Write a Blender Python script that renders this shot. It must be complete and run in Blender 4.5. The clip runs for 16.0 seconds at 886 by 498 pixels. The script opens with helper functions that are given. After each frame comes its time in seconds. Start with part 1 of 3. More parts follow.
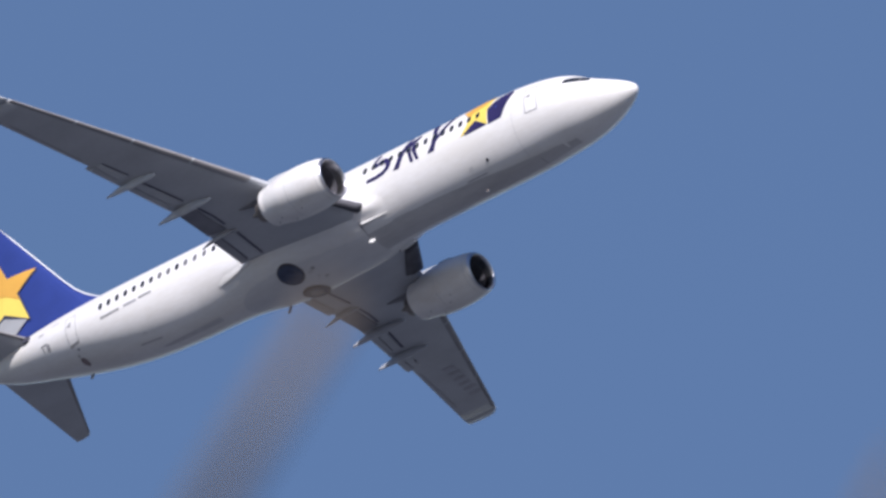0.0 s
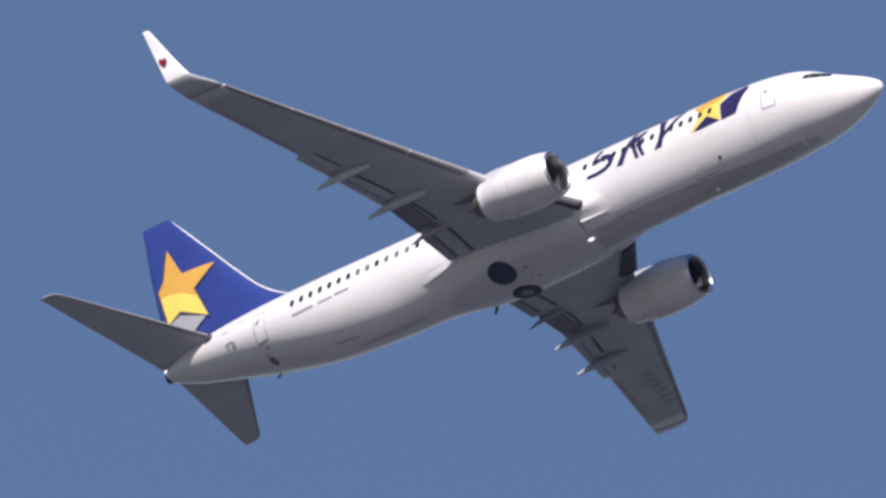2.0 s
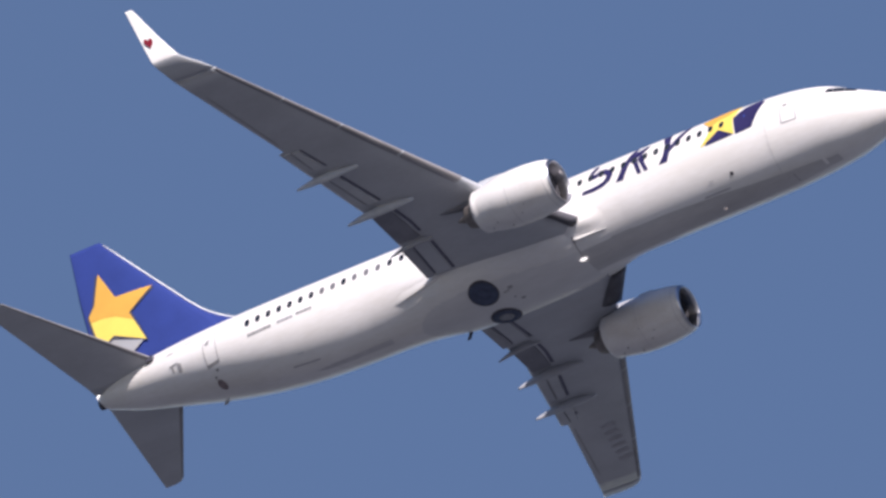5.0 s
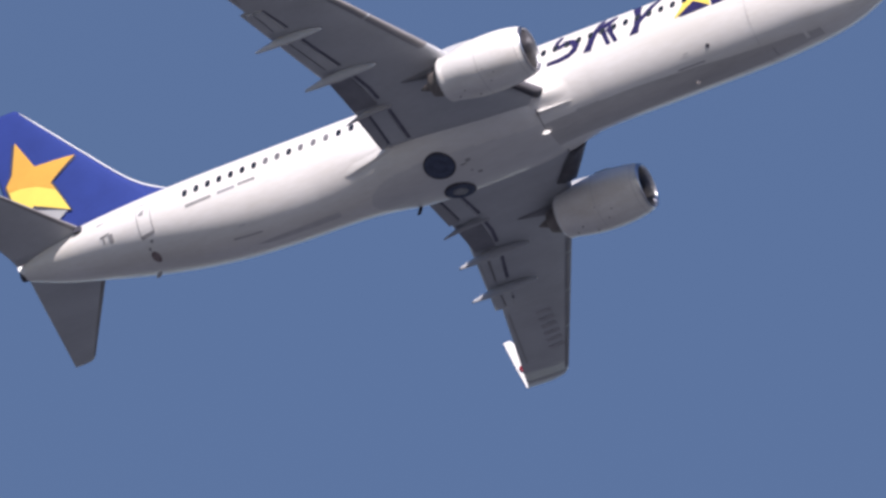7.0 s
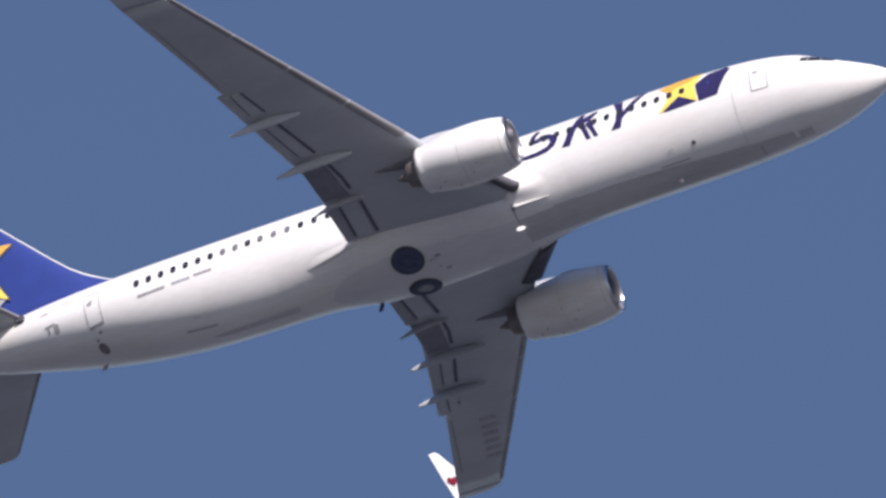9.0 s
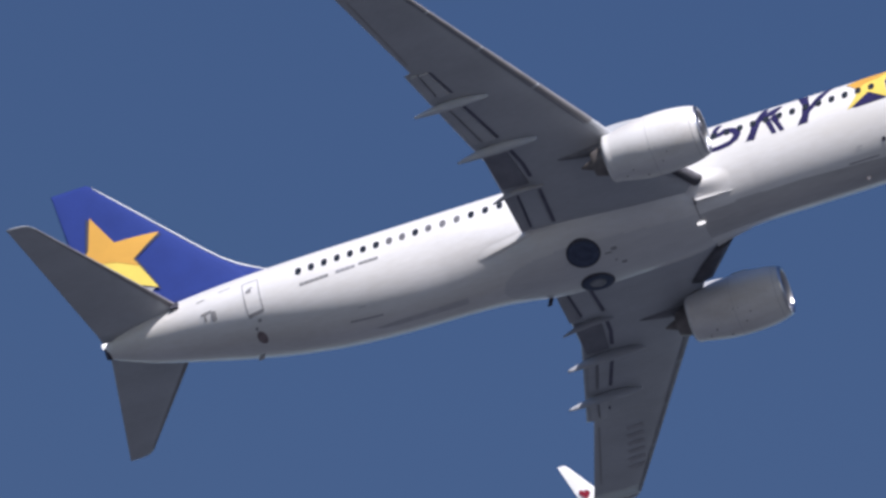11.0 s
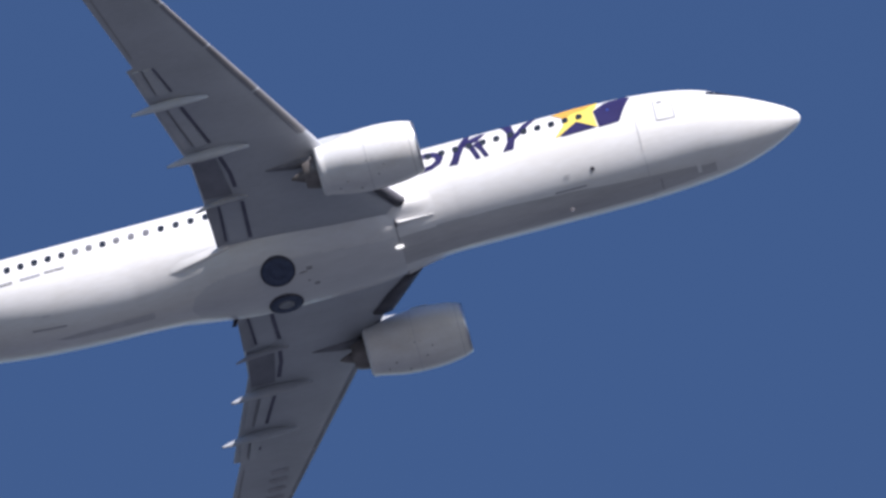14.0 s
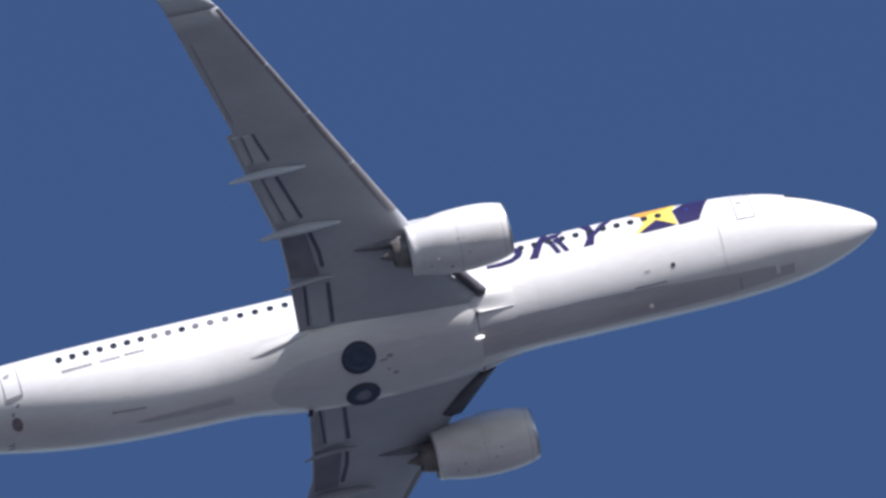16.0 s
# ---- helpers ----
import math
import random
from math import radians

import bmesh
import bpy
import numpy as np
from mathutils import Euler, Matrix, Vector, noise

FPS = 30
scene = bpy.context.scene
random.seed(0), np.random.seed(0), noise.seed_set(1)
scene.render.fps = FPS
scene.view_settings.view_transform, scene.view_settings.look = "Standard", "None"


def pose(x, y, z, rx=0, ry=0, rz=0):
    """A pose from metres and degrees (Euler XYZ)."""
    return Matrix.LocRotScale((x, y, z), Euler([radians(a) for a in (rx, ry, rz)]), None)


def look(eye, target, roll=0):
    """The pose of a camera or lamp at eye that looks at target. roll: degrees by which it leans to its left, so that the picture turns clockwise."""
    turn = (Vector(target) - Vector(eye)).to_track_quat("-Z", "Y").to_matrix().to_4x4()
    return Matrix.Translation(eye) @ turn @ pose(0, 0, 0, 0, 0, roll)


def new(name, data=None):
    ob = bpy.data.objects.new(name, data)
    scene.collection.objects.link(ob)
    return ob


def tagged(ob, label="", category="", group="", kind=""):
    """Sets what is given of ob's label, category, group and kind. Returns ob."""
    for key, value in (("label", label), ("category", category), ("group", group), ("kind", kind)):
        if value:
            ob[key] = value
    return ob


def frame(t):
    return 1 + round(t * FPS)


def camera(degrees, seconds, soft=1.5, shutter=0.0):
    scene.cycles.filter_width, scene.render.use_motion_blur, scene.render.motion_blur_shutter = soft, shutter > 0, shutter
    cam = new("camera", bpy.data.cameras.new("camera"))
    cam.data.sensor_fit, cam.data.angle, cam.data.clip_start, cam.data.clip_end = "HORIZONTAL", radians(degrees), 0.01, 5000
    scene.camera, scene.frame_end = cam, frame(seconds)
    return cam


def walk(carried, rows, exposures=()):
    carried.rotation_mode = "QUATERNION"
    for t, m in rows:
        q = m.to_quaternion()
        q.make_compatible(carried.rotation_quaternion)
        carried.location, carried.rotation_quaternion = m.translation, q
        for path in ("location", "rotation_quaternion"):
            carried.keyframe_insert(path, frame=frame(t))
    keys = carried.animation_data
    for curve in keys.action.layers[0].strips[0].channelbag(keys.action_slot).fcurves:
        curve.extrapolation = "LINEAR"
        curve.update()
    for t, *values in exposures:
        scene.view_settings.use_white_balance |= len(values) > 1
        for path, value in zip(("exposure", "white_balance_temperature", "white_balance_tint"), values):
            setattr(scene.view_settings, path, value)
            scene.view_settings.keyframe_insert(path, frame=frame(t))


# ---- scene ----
# camera: a long telephoto on a tripod, panning after the aircraft
cam = camera(1.03, 16.0, 2.9)
cam.data.dof.use_dof = True
cam.data.dof.focus_distance = 1900.0
cam.data.dof.aperture_fstop = 36.0
walk(cam, [
    (0, pose(0, 0, 1.6, 117.3479, -5.7231, 40.8896)),
    (0.5, pose(0, 0, 1.6, 117.8455, -6.0592, 39.9662)),
    (1, pose(0, 0, 1.6, 118.2678, -6.3082, 39.0741)),
    (1.5, pose(0, 0, 1.6, 118.6944, -6.0303, 38.3398)),
    (2, pose(0, 0, 1.6, 119.2280, -5.8677, 37.5285)),
    (2.5, pose(0, 0, 1.6, 119.7594, -6.0143, 36.4688)),
    (3, pose(0, 0, 1.6, 120.1625, -5.6546, 35.6821)),
    (3.5, pose(0, 0, 1.6, 120.6020, -5.0466, 35.0081)),
    (4, pose(0, 0, 1.6, 121.1840, -5.0158, 33.9153)),
    (4.2, pose(0, 0, 1.6, 121.4022, -5.0890, 33.4468)),
    (6.3, pose(0, 0, 1.6, 123.4331, -4.0717, 29.0963)),
    (6.5, pose(0, 0, 1.6, 123.6255, -4.1345, 28.5849)),
    (7, pose(0, 0, 1.6, 124.0712, -3.7544, 27.4343)),
    (7.5, pose(0, 0, 1.6, 124.6066, -3.2839, 26.4546)),
    (8, pose(0, 0, 1.6, 125.2128, -3.2247, 25.0422)),
    (8.5, pose(0, 0, 1.6, 125.7229, -3.0475, 23.7403)),
    (9, pose(0, 0, 1.6, 126.1441, -2.6332, 22.5742)),
    (9.5, pose(0, 0, 1.6, 126.5896, -2.1948, 21.4141)),
    (10, pose(0, 0, 1.6, 127.0583, -1.9121, 20.1997)),
    (10.2, pose(0, 0, 1.6, 127.2531, -1.8481, 19.6827)),
    (12.3, pose(0, 0, 1.6, 129.0860, 0.1693, 14.2704)),
    (12.5, pose(0, 0, 1.6, 129.2773, 0.2886, 13.6770)),
    (13, pose(0, 0, 1.6, 129.5432, 0.0865, 11.8055)),
    (13.3, pose(0, 0, 1.6, 129.7390, 0.4805, 11.0251)),
    (13.4, pose(0, 0, 1.6, 129.8004, 0.8646, 10.8204)),
    (13.5, pose(0, 0, 1.6, 129.8697, 1.0185, 10.5104)),
    (14, pose(0, 0, 1.6, 130.2884, 2.0633, 9.4886)),
    (14.5, pose(0, 0, 1.6, 130.6454, 2.4920, 8.2013)),
    (15, pose(0, 0, 1.6, 130.9303, 3.2824, 7.1857)),
    (15.1, pose(0, 0, 1.6, 131.0023, 3.6177, 7.0538)),
    (15.2, pose(0, 0, 1.6, 131.0581, 3.7981, 6.7001)),
    (15.5, pose(0, 0, 1.6, 131.2767, 4.5581, 6.2040)),
    (16, pose(0, 0, 1.6, 131.6041, 5.1255, 4.8228)),
], exposures=[(0.0, 0.40, 6250, 17), (1.0, 0.26, 6350, 18), (2.0, 0.38, 6500, 20), (3.0, 0.30, 6550, 20), (4.0, 0.48, 6600, 20), (7.0, 0.57, 6650, 20), (8.0, 0.60, 6650, 20), (9.0, 0.50, 6550, 19), (10.1, 0.26, 6350, 17), (12.5, 0.52, 6200, 16), (14.5, 0.62, 6200, 16), (16.0, 0.57, 6200, 16)])

# daylight
SUN_AZ, SUN_EL = -54.0, 33.0   # azimuth from +x, counter-clockwise; elevation
world = bpy.data.worlds.new("sky")
scene.world = world
world.use_nodes = True
wn, wl = world.node_tree.nodes, world.node_tree.links
sky = wn.new("ShaderNodeTexSky")
sky.sky_type = "NISHITA"
sky.sun_disc = False
sky.sun_elevation = radians(SUN_EL)
sky.sun_rotation = radians(90.0 - SUN_AZ)
sky.air_density, sky.dust_density, sky.ozone_density = 1.0, 0.4, 3.5
wn["Background"].inputs[1].default_value = 0.075
# haze that thins with height: the sky turns to a deeper blue towards the zenith
where, axes = wn.new("ShaderNodeTexCoord"), wn.new("ShaderNodeSeparateXYZ")
rise, deep = wn.new("ShaderNodeMapRange"), wn.new("ShaderNodeMix")
rise.interpolation_type = "SMOOTHSTEP"
rise.inputs["From Min"].default_value, rise.inputs["From Max"].default_value = 0.59, 0.64
deep.data_type, deep.blend_type = "RGBA", "MULTIPLY"
deep.inputs[7].default_value = (0.66, 0.75, 0.88, 1)
wl.new(where.outputs["Generated"], axes.inputs[0])
wl.new(axes.outputs["Z"], rise.inputs["Value"])
wl.new(rise.outputs[0], deep.inputs[0])
wl.new(sky.outputs[0], deep.inputs[6])
wl.new(deep.outputs[2], wn["Background"].inputs[0])
sun = new("sun", bpy.data.lights.new("sun", "SUN"))
sun.data.energy, sun.data.angle, sun.data.color = 4.6, radians(0.53), (1.0, 0.95, 0.88)
sd = Vector((math.cos(radians(SUN_EL)) * math.cos(radians(SUN_AZ)), math.cos(radians(SUN_EL)) * math.sin(radians(SUN_AZ)), math.sin(radians(SUN_EL))))
sun.matrix_world = look(sd * 3000, (0, 0, 0))


# ---- materials ----
def material(name, colour, rough=0.4, metal=0.0, dirt=0.15, scale=1.2, coat=0.0, bump=0.0, spec=0.5, streak=(1, 1, 1), dirt_colour=None):
    """Painted or bare surface with soiling at two scales."""
    m = bpy.data.materials.new(name)
    m.use_nodes = True
    n, l = m.node_tree.nodes, m.node_tree.links
    b = n["Principled BSDF"]
    b.inputs["Metallic"].default_value = metal
    b.inputs["Specular IOR Level"].default_value = spec
    b.inputs["Coat Weight"].default_value = coat
    b.inputs["Coat Roughness"].default_value = 0.15
    tc = n.new("ShaderNodeTexCoord")
    mp = n.new("ShaderNodeMapping")
    mp.inputs["Scale"].default_value = streak
    l.new(tc.outputs["Object"], mp.inputs[0])
    big, fine = n.new("ShaderNodeTexNoise"), n.new("ShaderNodeTexNoise")
    for t, s, d in ((big, scale, 4), (fine, scale * 11, 6)):
        t.inputs["Scale"].default_value, t.inputs["Detail"].default_value = s, d
        l.new(mp.outputs[0], t.inputs["Vector"])
    add = n.new("ShaderNodeMath")
    add.operation = "MULTIPLY_ADD"
    l.new(big.outputs[0], add.inputs[0])
    add.inputs[1].default_value = 0.7
    mul = n.new("ShaderNodeMath")
    mul.operation = "MULTIPLY"
    mul.inputs[1].default_value = 0.3
    l.new(fine.outputs[0], mul.inputs[0])
    l.new(mul.outputs[0], add.inputs[2])
    ramp = n.new("ShaderNodeValToRGB")
    dc = dirt_colour or tuple(c * (1 - dirt) for c in colour)
    ramp.color_ramp.elements[0].position, ramp.color_ramp.elements[1].position = 0.36, 0.62
    ramp.color_ramp.elements[0].color = (*dc, 1)
    ramp.color_ramp.elements[1].color = (*colour, 1)
    l.new(add.outputs[0], ramp.inputs[0])
    l.new(ramp.outputs[0], b.inputs["Base Color"])
    rr = n.new("ShaderNodeMapRange")
    rr.inputs["To Min"].default_value, rr.inputs["To Max"].default_value = rough * 1.25, rough * 0.8
    l.new(add.outputs[0], rr.inputs[0])
    l.new(rr.outputs[0], b.inputs["Roughness"])
    if bump:
        bp = n.new("ShaderNodeBump")
        bp.inputs["Strength"].default_value, bp.inputs["Distance"].default_value = bump, 0.02
        l.new(fine.outputs[0], bp.inputs["Height"])
        l.new(bp.outputs[0], b.inputs["Normal"])
    return m


WHITE = material("white_paint", (0.80, 0.80, 0.81), 0.35, scale=0.7, coat=0.3, streak=(0.3, 1, 1), dirt_colour=(0.70, 0.69, 0.675))
COWL = material("cowl_paint", (0.78, 0.78, 0.785), 0.38, scale=1.6, coat=0.25, streak=(0.35, 1, 1), dirt_colour=(0.66, 0.645, 0.63))
BELLY = material("belly_grey", (0.69, 0.695, 0.71), 0.45, dirt=0.14, scale=0.6, coat=0.1, streak=(0.25, 1, 1))
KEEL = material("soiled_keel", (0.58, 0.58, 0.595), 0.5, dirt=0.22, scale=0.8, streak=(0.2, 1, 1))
GREY = material("wing_grey", (0.475, 0.495, 0.535), 0.45, dirt=0.14, scale=0.7, coat=0.1, streak=(0.4, 1, 1))
FLAP = material("flap_grey", (0.38, 0.39, 0.43), 0.5, dirt=0.2, scale=0.9, streak=(0.4, 1, 1))
GATE = material("gap_and_recess_shade", (0.245, 0.25, 0.29), 0.55, dirt=0.25, scale=1.2)
DARKGREY = material("nose_flap_grey", (0.10, 0.10, 0.12), 0.5, dirt=0.3, scale=2)
GAP = material("flap_gap_grey", (0.15, 0.15, 0.21), 0.7, dirt=0.3, scale=2)
WEDGE = material("wedge_grey", (0.34, 0.35, 0.37), 0.5, dirt=0.12, scale=1)
DARK = material("dark_recess", (0.06, 0.06, 0.085), 0.7, dirt=0.3, scale=2)
FAINT = material("faint_seam", (0.60, 0.60, 0.62), 0.5, dirt=0.15, scale=2)
MARK = material("grey_marking", (0.40, 0.40, 0.44), 0.5, dirt=0.2, scale=2)
SEAM = material("panel_seam", (0.34, 0.34, 0.36), 0.6, dirt=0.2, scale=2)
RUST = material("stained_panel", (0.30, 0.24, 0.255), 0.6, dirt=0.35, scale=5)
SOOT_SHADE = material("soot_and_shade", (0.22, 0.222, 0.25), 0.6, dirt=0.4, scale=1.5)
NAVY = material("navy_vinyl", (0.030, 0.027, 0.10), 0.5, dirt=0.2, scale=1.5, spec=0.12)
BLUE = material("tail_blue", (0.030, 0.052, 0.225), 0.45, dirt=0.12, scale=0.8, spec=0.15)
ORANGE = material("star_orange", (0.66, 0.36, 0.065), 0.5, dirt=0.08, scale=0.8)
YELLOW = material("star_yellow", (0.80, 0.62, 0.12), 0.5, dirt=0.08, scale=0.8)
RED = material("heart_red", (0.20, 0.014, 0.03), 0.5, dirt=0.15, scale=3, spec=0.15)
SLAT = material("bare_leading_edge", (0.29, 0.28, 0.295), 0.6, metal=0.15, dirt=0.2, scale=1.0)
METAL = material("polished_lip", (0.60, 0.60, 0.63), 0.3, metal=1.0, dirt=0.1, scale=2)
TITAN = material("hot_section_metal", (0.23, 0.208, 0.205), 0.45, metal=0.4, dirt=0.35, scale=3)
FAN = material("fan_blade", (0.05, 0.05, 0.06), 0.5, metal=0.2, dirt=0.3, scale=3)
RUBBER = material("tyre_rubber", (0.072, 0.092, 0.16), 0.8, dirt=0.3, scale=5, bump=0.2)
HUB = material("wheel_hub", (0.25, 0.26, 0.30), 0.5, metal=0.4, dirt=0.3, scale=6)
GLASS = material("cabin_glass", (0.03, 0.035, 0.045), 0.12, dirt=0.2, scale=4, coat=0.5)
SHEEN_PANE = material("pane_with_sheen", (0.16, 0.16, 0.18), 0.5, dirt=0.2, scale=4)
GLOW = material("lit_lamp", (0.9, 0.9, 0.9), 0.2, dirt=0.05, scale=5)
GLOW.node_tree.nodes["Principled BSDF"].inputs["Emission Color"].default_value = (1, 0.97, 0.92, 1)
GLOW.node_tree.nodes["Principled BSDF"].inputs["Emission Strength"].default_value = 0.8
PALE = material("pale_gloss", (0.9, 0.9, 0.9), 0.2, dirt=0.05, scale=5, coat=0.5)
BEACON = material("beacon_lens", (0.9, 0.78, 0.75), 0.2, dirt=0.05, scale=5, coat=0.5)
BARK = material("bark", (0.135, 0.110, 0.085), 0.85, dirt=0.4, scale=8, bump=0.5, streak=(1, 1, 0.2))
GROUND = material("bounce_ground", (0.078, 0.086, 0.105), 0.95, dirt=0.4, scale=0.02, dirt_colour=(0.059, 0.066, 0.080))


# ---- helpers of this scene ----
def part(name, bm, mat, parent, label="", smooth=True):
    me = bpy.data.meshes.new(name)
    bmesh.ops.recalc_face_normals(bm, faces=bm.faces)
    for f in bm.faces:
        f.smooth = smooth and len(f.verts) < 5
    bm.to_mesh(me)
    bm.free()
    for m in (mat if isinstance(mat, (list, tuple)) else [mat]):
        me.materials.append(m)
    ob = new(name, me)
    ob.parent = parent
    if label:
        ob["label"] = label
    return ob


def loft(rings, cap=True, closed=True, bm=None):
    """Skin over rings of equally many points."""
    bm = bm or bmesh.new()
    vs = [[bm.verts.new(p) for p in r] for r in rings]
    n = len(rings[0])
    for a, b in zip(vs, vs[1:]):
        for i in range(n if closed else n - 1):
            j = (i + 1) % n
            bm.faces.new((a[i], a[j], b[j], b[i]))
    if cap and closed:
        bm.faces.new(vs[0])
        bm.faces.new(vs[-1])
    return bm


def lerp(table, u):
    """Smooth interpolation in rows (u, values...)."""
    if u <= table[0][0]:
        return list(table[0][1:])
    for k in range(len(table) - 1):
        a, b = table[k], table[k + 1]
        if u <= b[0]:
            p = table[max(k - 1, 0)]
            q = table[min(k + 2, len(table) - 1)]
            h = b[0] - a[0]
            w = (u - a[0]) / h
            out = []
            for i in range(1, len(a)):
                d = (b[i] - a[i]) / h
                da = d if k == 0 else 0.5 * (d + (a[i] - p[i]) / (a[0] - p[0]))
                db = d if k + 2 >= len(table) else 0.5 * (d + (q[i] - b[i]) / (q[0] - b[0]))
                out.append((2 * w**3 - 3 * w**2 + 1) * a[i] + (w**3 - 2 * w**2 + w) * h * da + (3 * w**2 - 2 * w**3) * b[i] + (w**3 - w**2) * h * db)
            return out
    return list(table[-1][1:])


def lin(table, u):
    return [float(np.interp(u, [r[0] for r in table], [r[i] for r in table])) for i in range(1, len(table[0]))]


# ---- the aircraft: x forward from the nose datum, y to port, z up; s is the station aft ----
plane = tagged(new("airliner"), "white twin-engine airliner with a blue star-marked fin, climbing with flaps extended", "airplane")

# station, half width, top, bottom, height of the widest line
NOSE = [(-0.36, 0.02, -0.57, -0.61, -0.59), (-0.32, 0.14, -0.46, -0.73, -0.59), (-0.15, 0.32, -0.29, -0.90, -0.59), (0.15, 0.54, -0.10, -1.09, -0.57),
        (0.55, 0.78, 0.09, -1.28, -0.52), (1.05, 1.03, 0.31, -1.47, -0.46), (1.6, 1.26, 0.56, -1.63, -0.38), (2.1, 1.43, 0.84, -1.75, -0.31),
        (2.6, 1.56, 1.12, -1.84, -0.24), (3.2, 1.68, 1.37, -1.91, -0.17), (4.1, 1.79, 1.60, -1.99, -0.09), (5.2, 1.86, 1.76, -2.07, -0.03),
        (6.5, 1.88, 1.85, -2.12, 0.0), (8.5, 1.88, 1.88, -2.13, 0.0), (16.0, 1.88, 1.88, -2.13, 0.0)]
TAIL = [(24.4, 1.88, 1.88, -2.13, 0.0), (26.4, 1.88, 1.88, -2.06, 0.0), (28.4, 1.86, 1.88, -1.87, 0.03), (30.4, 1.77, 1.88, -1.50, 0.10), (32.4, 1.56, 1.86, -1.00, 0.28),
        (34.4, 1.22, 1.79, -0.44, 0.53), (36.0, 0.88, 1.62, 0.0, 0.75), (36.85, 0.60, 1.42, 0.33, 0.86), (37.38, 0.36, 1.22, 0.55, 0.88), (37.5, 0.27, 1.14, 0.62, 0.88)]
BODY = NOSE + TAIL


def hull(s, a, out=0.0):
    """Point of the fuselage skin at station s and angle a (radians, 0 at the top, positive to starboard)."""
    hw, zt, zb, zc = lerp(BODY, s)
    c, sn = math.cos(a), math.sin(a)
    h = (zt - zc) if c >= 0 else (zc - zb)
    y, z = -hw * sn, zc + h * c
    nrm = Vector((-sn / hw if hw else 0, c / max(h, 0.01)))
    nrm.normalize()
    return Vector((-s, y + nrm.x * out, z + nrm.y * out))


def hull_z(s, z, out=0.015, side=1):
    """Point of the skin at station s and height z, on the starboard (1) or port (-1) side."""
    hw, zt, zb, zc = lerp(BODY, s)
    h = (zt - zc) if z >= zc else (zc - zb)
    return hull(s, side * math.acos(max(-1, min(1, (z - zc) / h))), out)


def fuselage():
    st = [-0.36, -0.35, -0.33, -0.28, -0.2, -0.08] + [0.1 + 0.22 * i for i in range(26)] + [6.0 + 0.6 * i for i in range(31)] + [24.5 + 0.45 * i for i in range(28)] + [36.8, 37.0, 37.2, 37.4, 37.5]
    n = 64
    bm = loft([[hull(s, 2 * math.pi * i / n) for i in range(n)] for s in st])
    return part("fuselage", bm, WHITE, plane, "long white painted tube with a pointed nose")


body = fuselage()


def patch(name, pts, mat, parent, place, label="", step=(0.4, 0.12), thick=0.0):
    """A thin coat of the outline pts (two flat coordinates), laid on a surface by place(u, v, out)."""
    bm = bmesh.new()
    bm.faces.new([bm.verts.new((u, v, 0)) for u, v in pts])
    bm.normal_update()
    bmesh.ops.triangulate(bm, faces=bm.faces[:], ngon_method="EAR_CLIP")
    for ax in (0, 1):
        vals = [p[ax] for p in pts]
        k = math.floor(min(vals) / step[ax]) + 1
        while k * step[ax] < max(vals):
            co, no = [0, 0, 0], [0, 0, 0]
            co[ax], no[ax] = k * step[ax], 1
            bmesh.ops.bisect_plane(bm, geom=bm.verts[:] + bm.edges[:] + bm.faces[:], dist=1e-5, plane_co=co, plane_no=no)
            k += 1
    for v in bm.verts:
        v.co = place(v.co.x, v.co.y, 0.015 + thick)
    return part(name, bm, mat, parent, label)


def rounded(u, v, w, h, r, n=3):
    pts = []
    for cx, cy, a0 in ((u + w / 2 - r, v + h / 2 - r, 0), (u - w / 2 + r, v + h / 2 - r, 90), (u - w / 2 + r, v - h / 2 + r, 180), (u + w / 2 - r, v - h / 2 + r, 270)):
        for i in range(n + 1):
            a = radians(a0 + 90 * i / n)
            pts.append((cx + r * math.cos(a), cy + r * math.sin(a)))
    return pts


def band(pts, w):
    """Outline of a stripe of width w along a flat line of points."""
    a, b = [], []
    for i, p in enumerate(pts):
        q0, q1 = pts[max(i - 1, 0)], pts[min(i + 1, len(pts) - 1)]
        d = Vector((q1[0] - q0[0], q1[1] - q0[1])).normalized()
        a.append((p[0] - d.y * w / 2, p[1] + d.x * w / 2))
        b.append((p[0] + d.y * w / 2, p[1] - d.x * w / 2))
    return a + b[::-1]


# belly fairing
FAIR = [(11.6, -0.012), (12.4, 0.0), (13.2, 0.016), (14.2, 0.07), (15.4, 0.16), (17.0, 0.19), (19.4, 0.19), (20.8, 0.155), (21.8, 0.085), (22.6, 0.036), (23.4, 0.012), (24.2, 0.0), (24.8, -0.012)]


def fair_skin(s, a, out=0.0):
    """Point of the belly fairing at station s and angle a in degrees."""
    d = lerp(FAIR, s)[0]
    side = abs(a - 180)
    fat = 1.0 + 1.35 * math.exp(-((side - 46) / 24) ** 2) - max(0, (side - 62) / 24) * 1.15
    return hull(s, radians(a), (d * max(-0.1, fat) if d > 0 else d) + out)


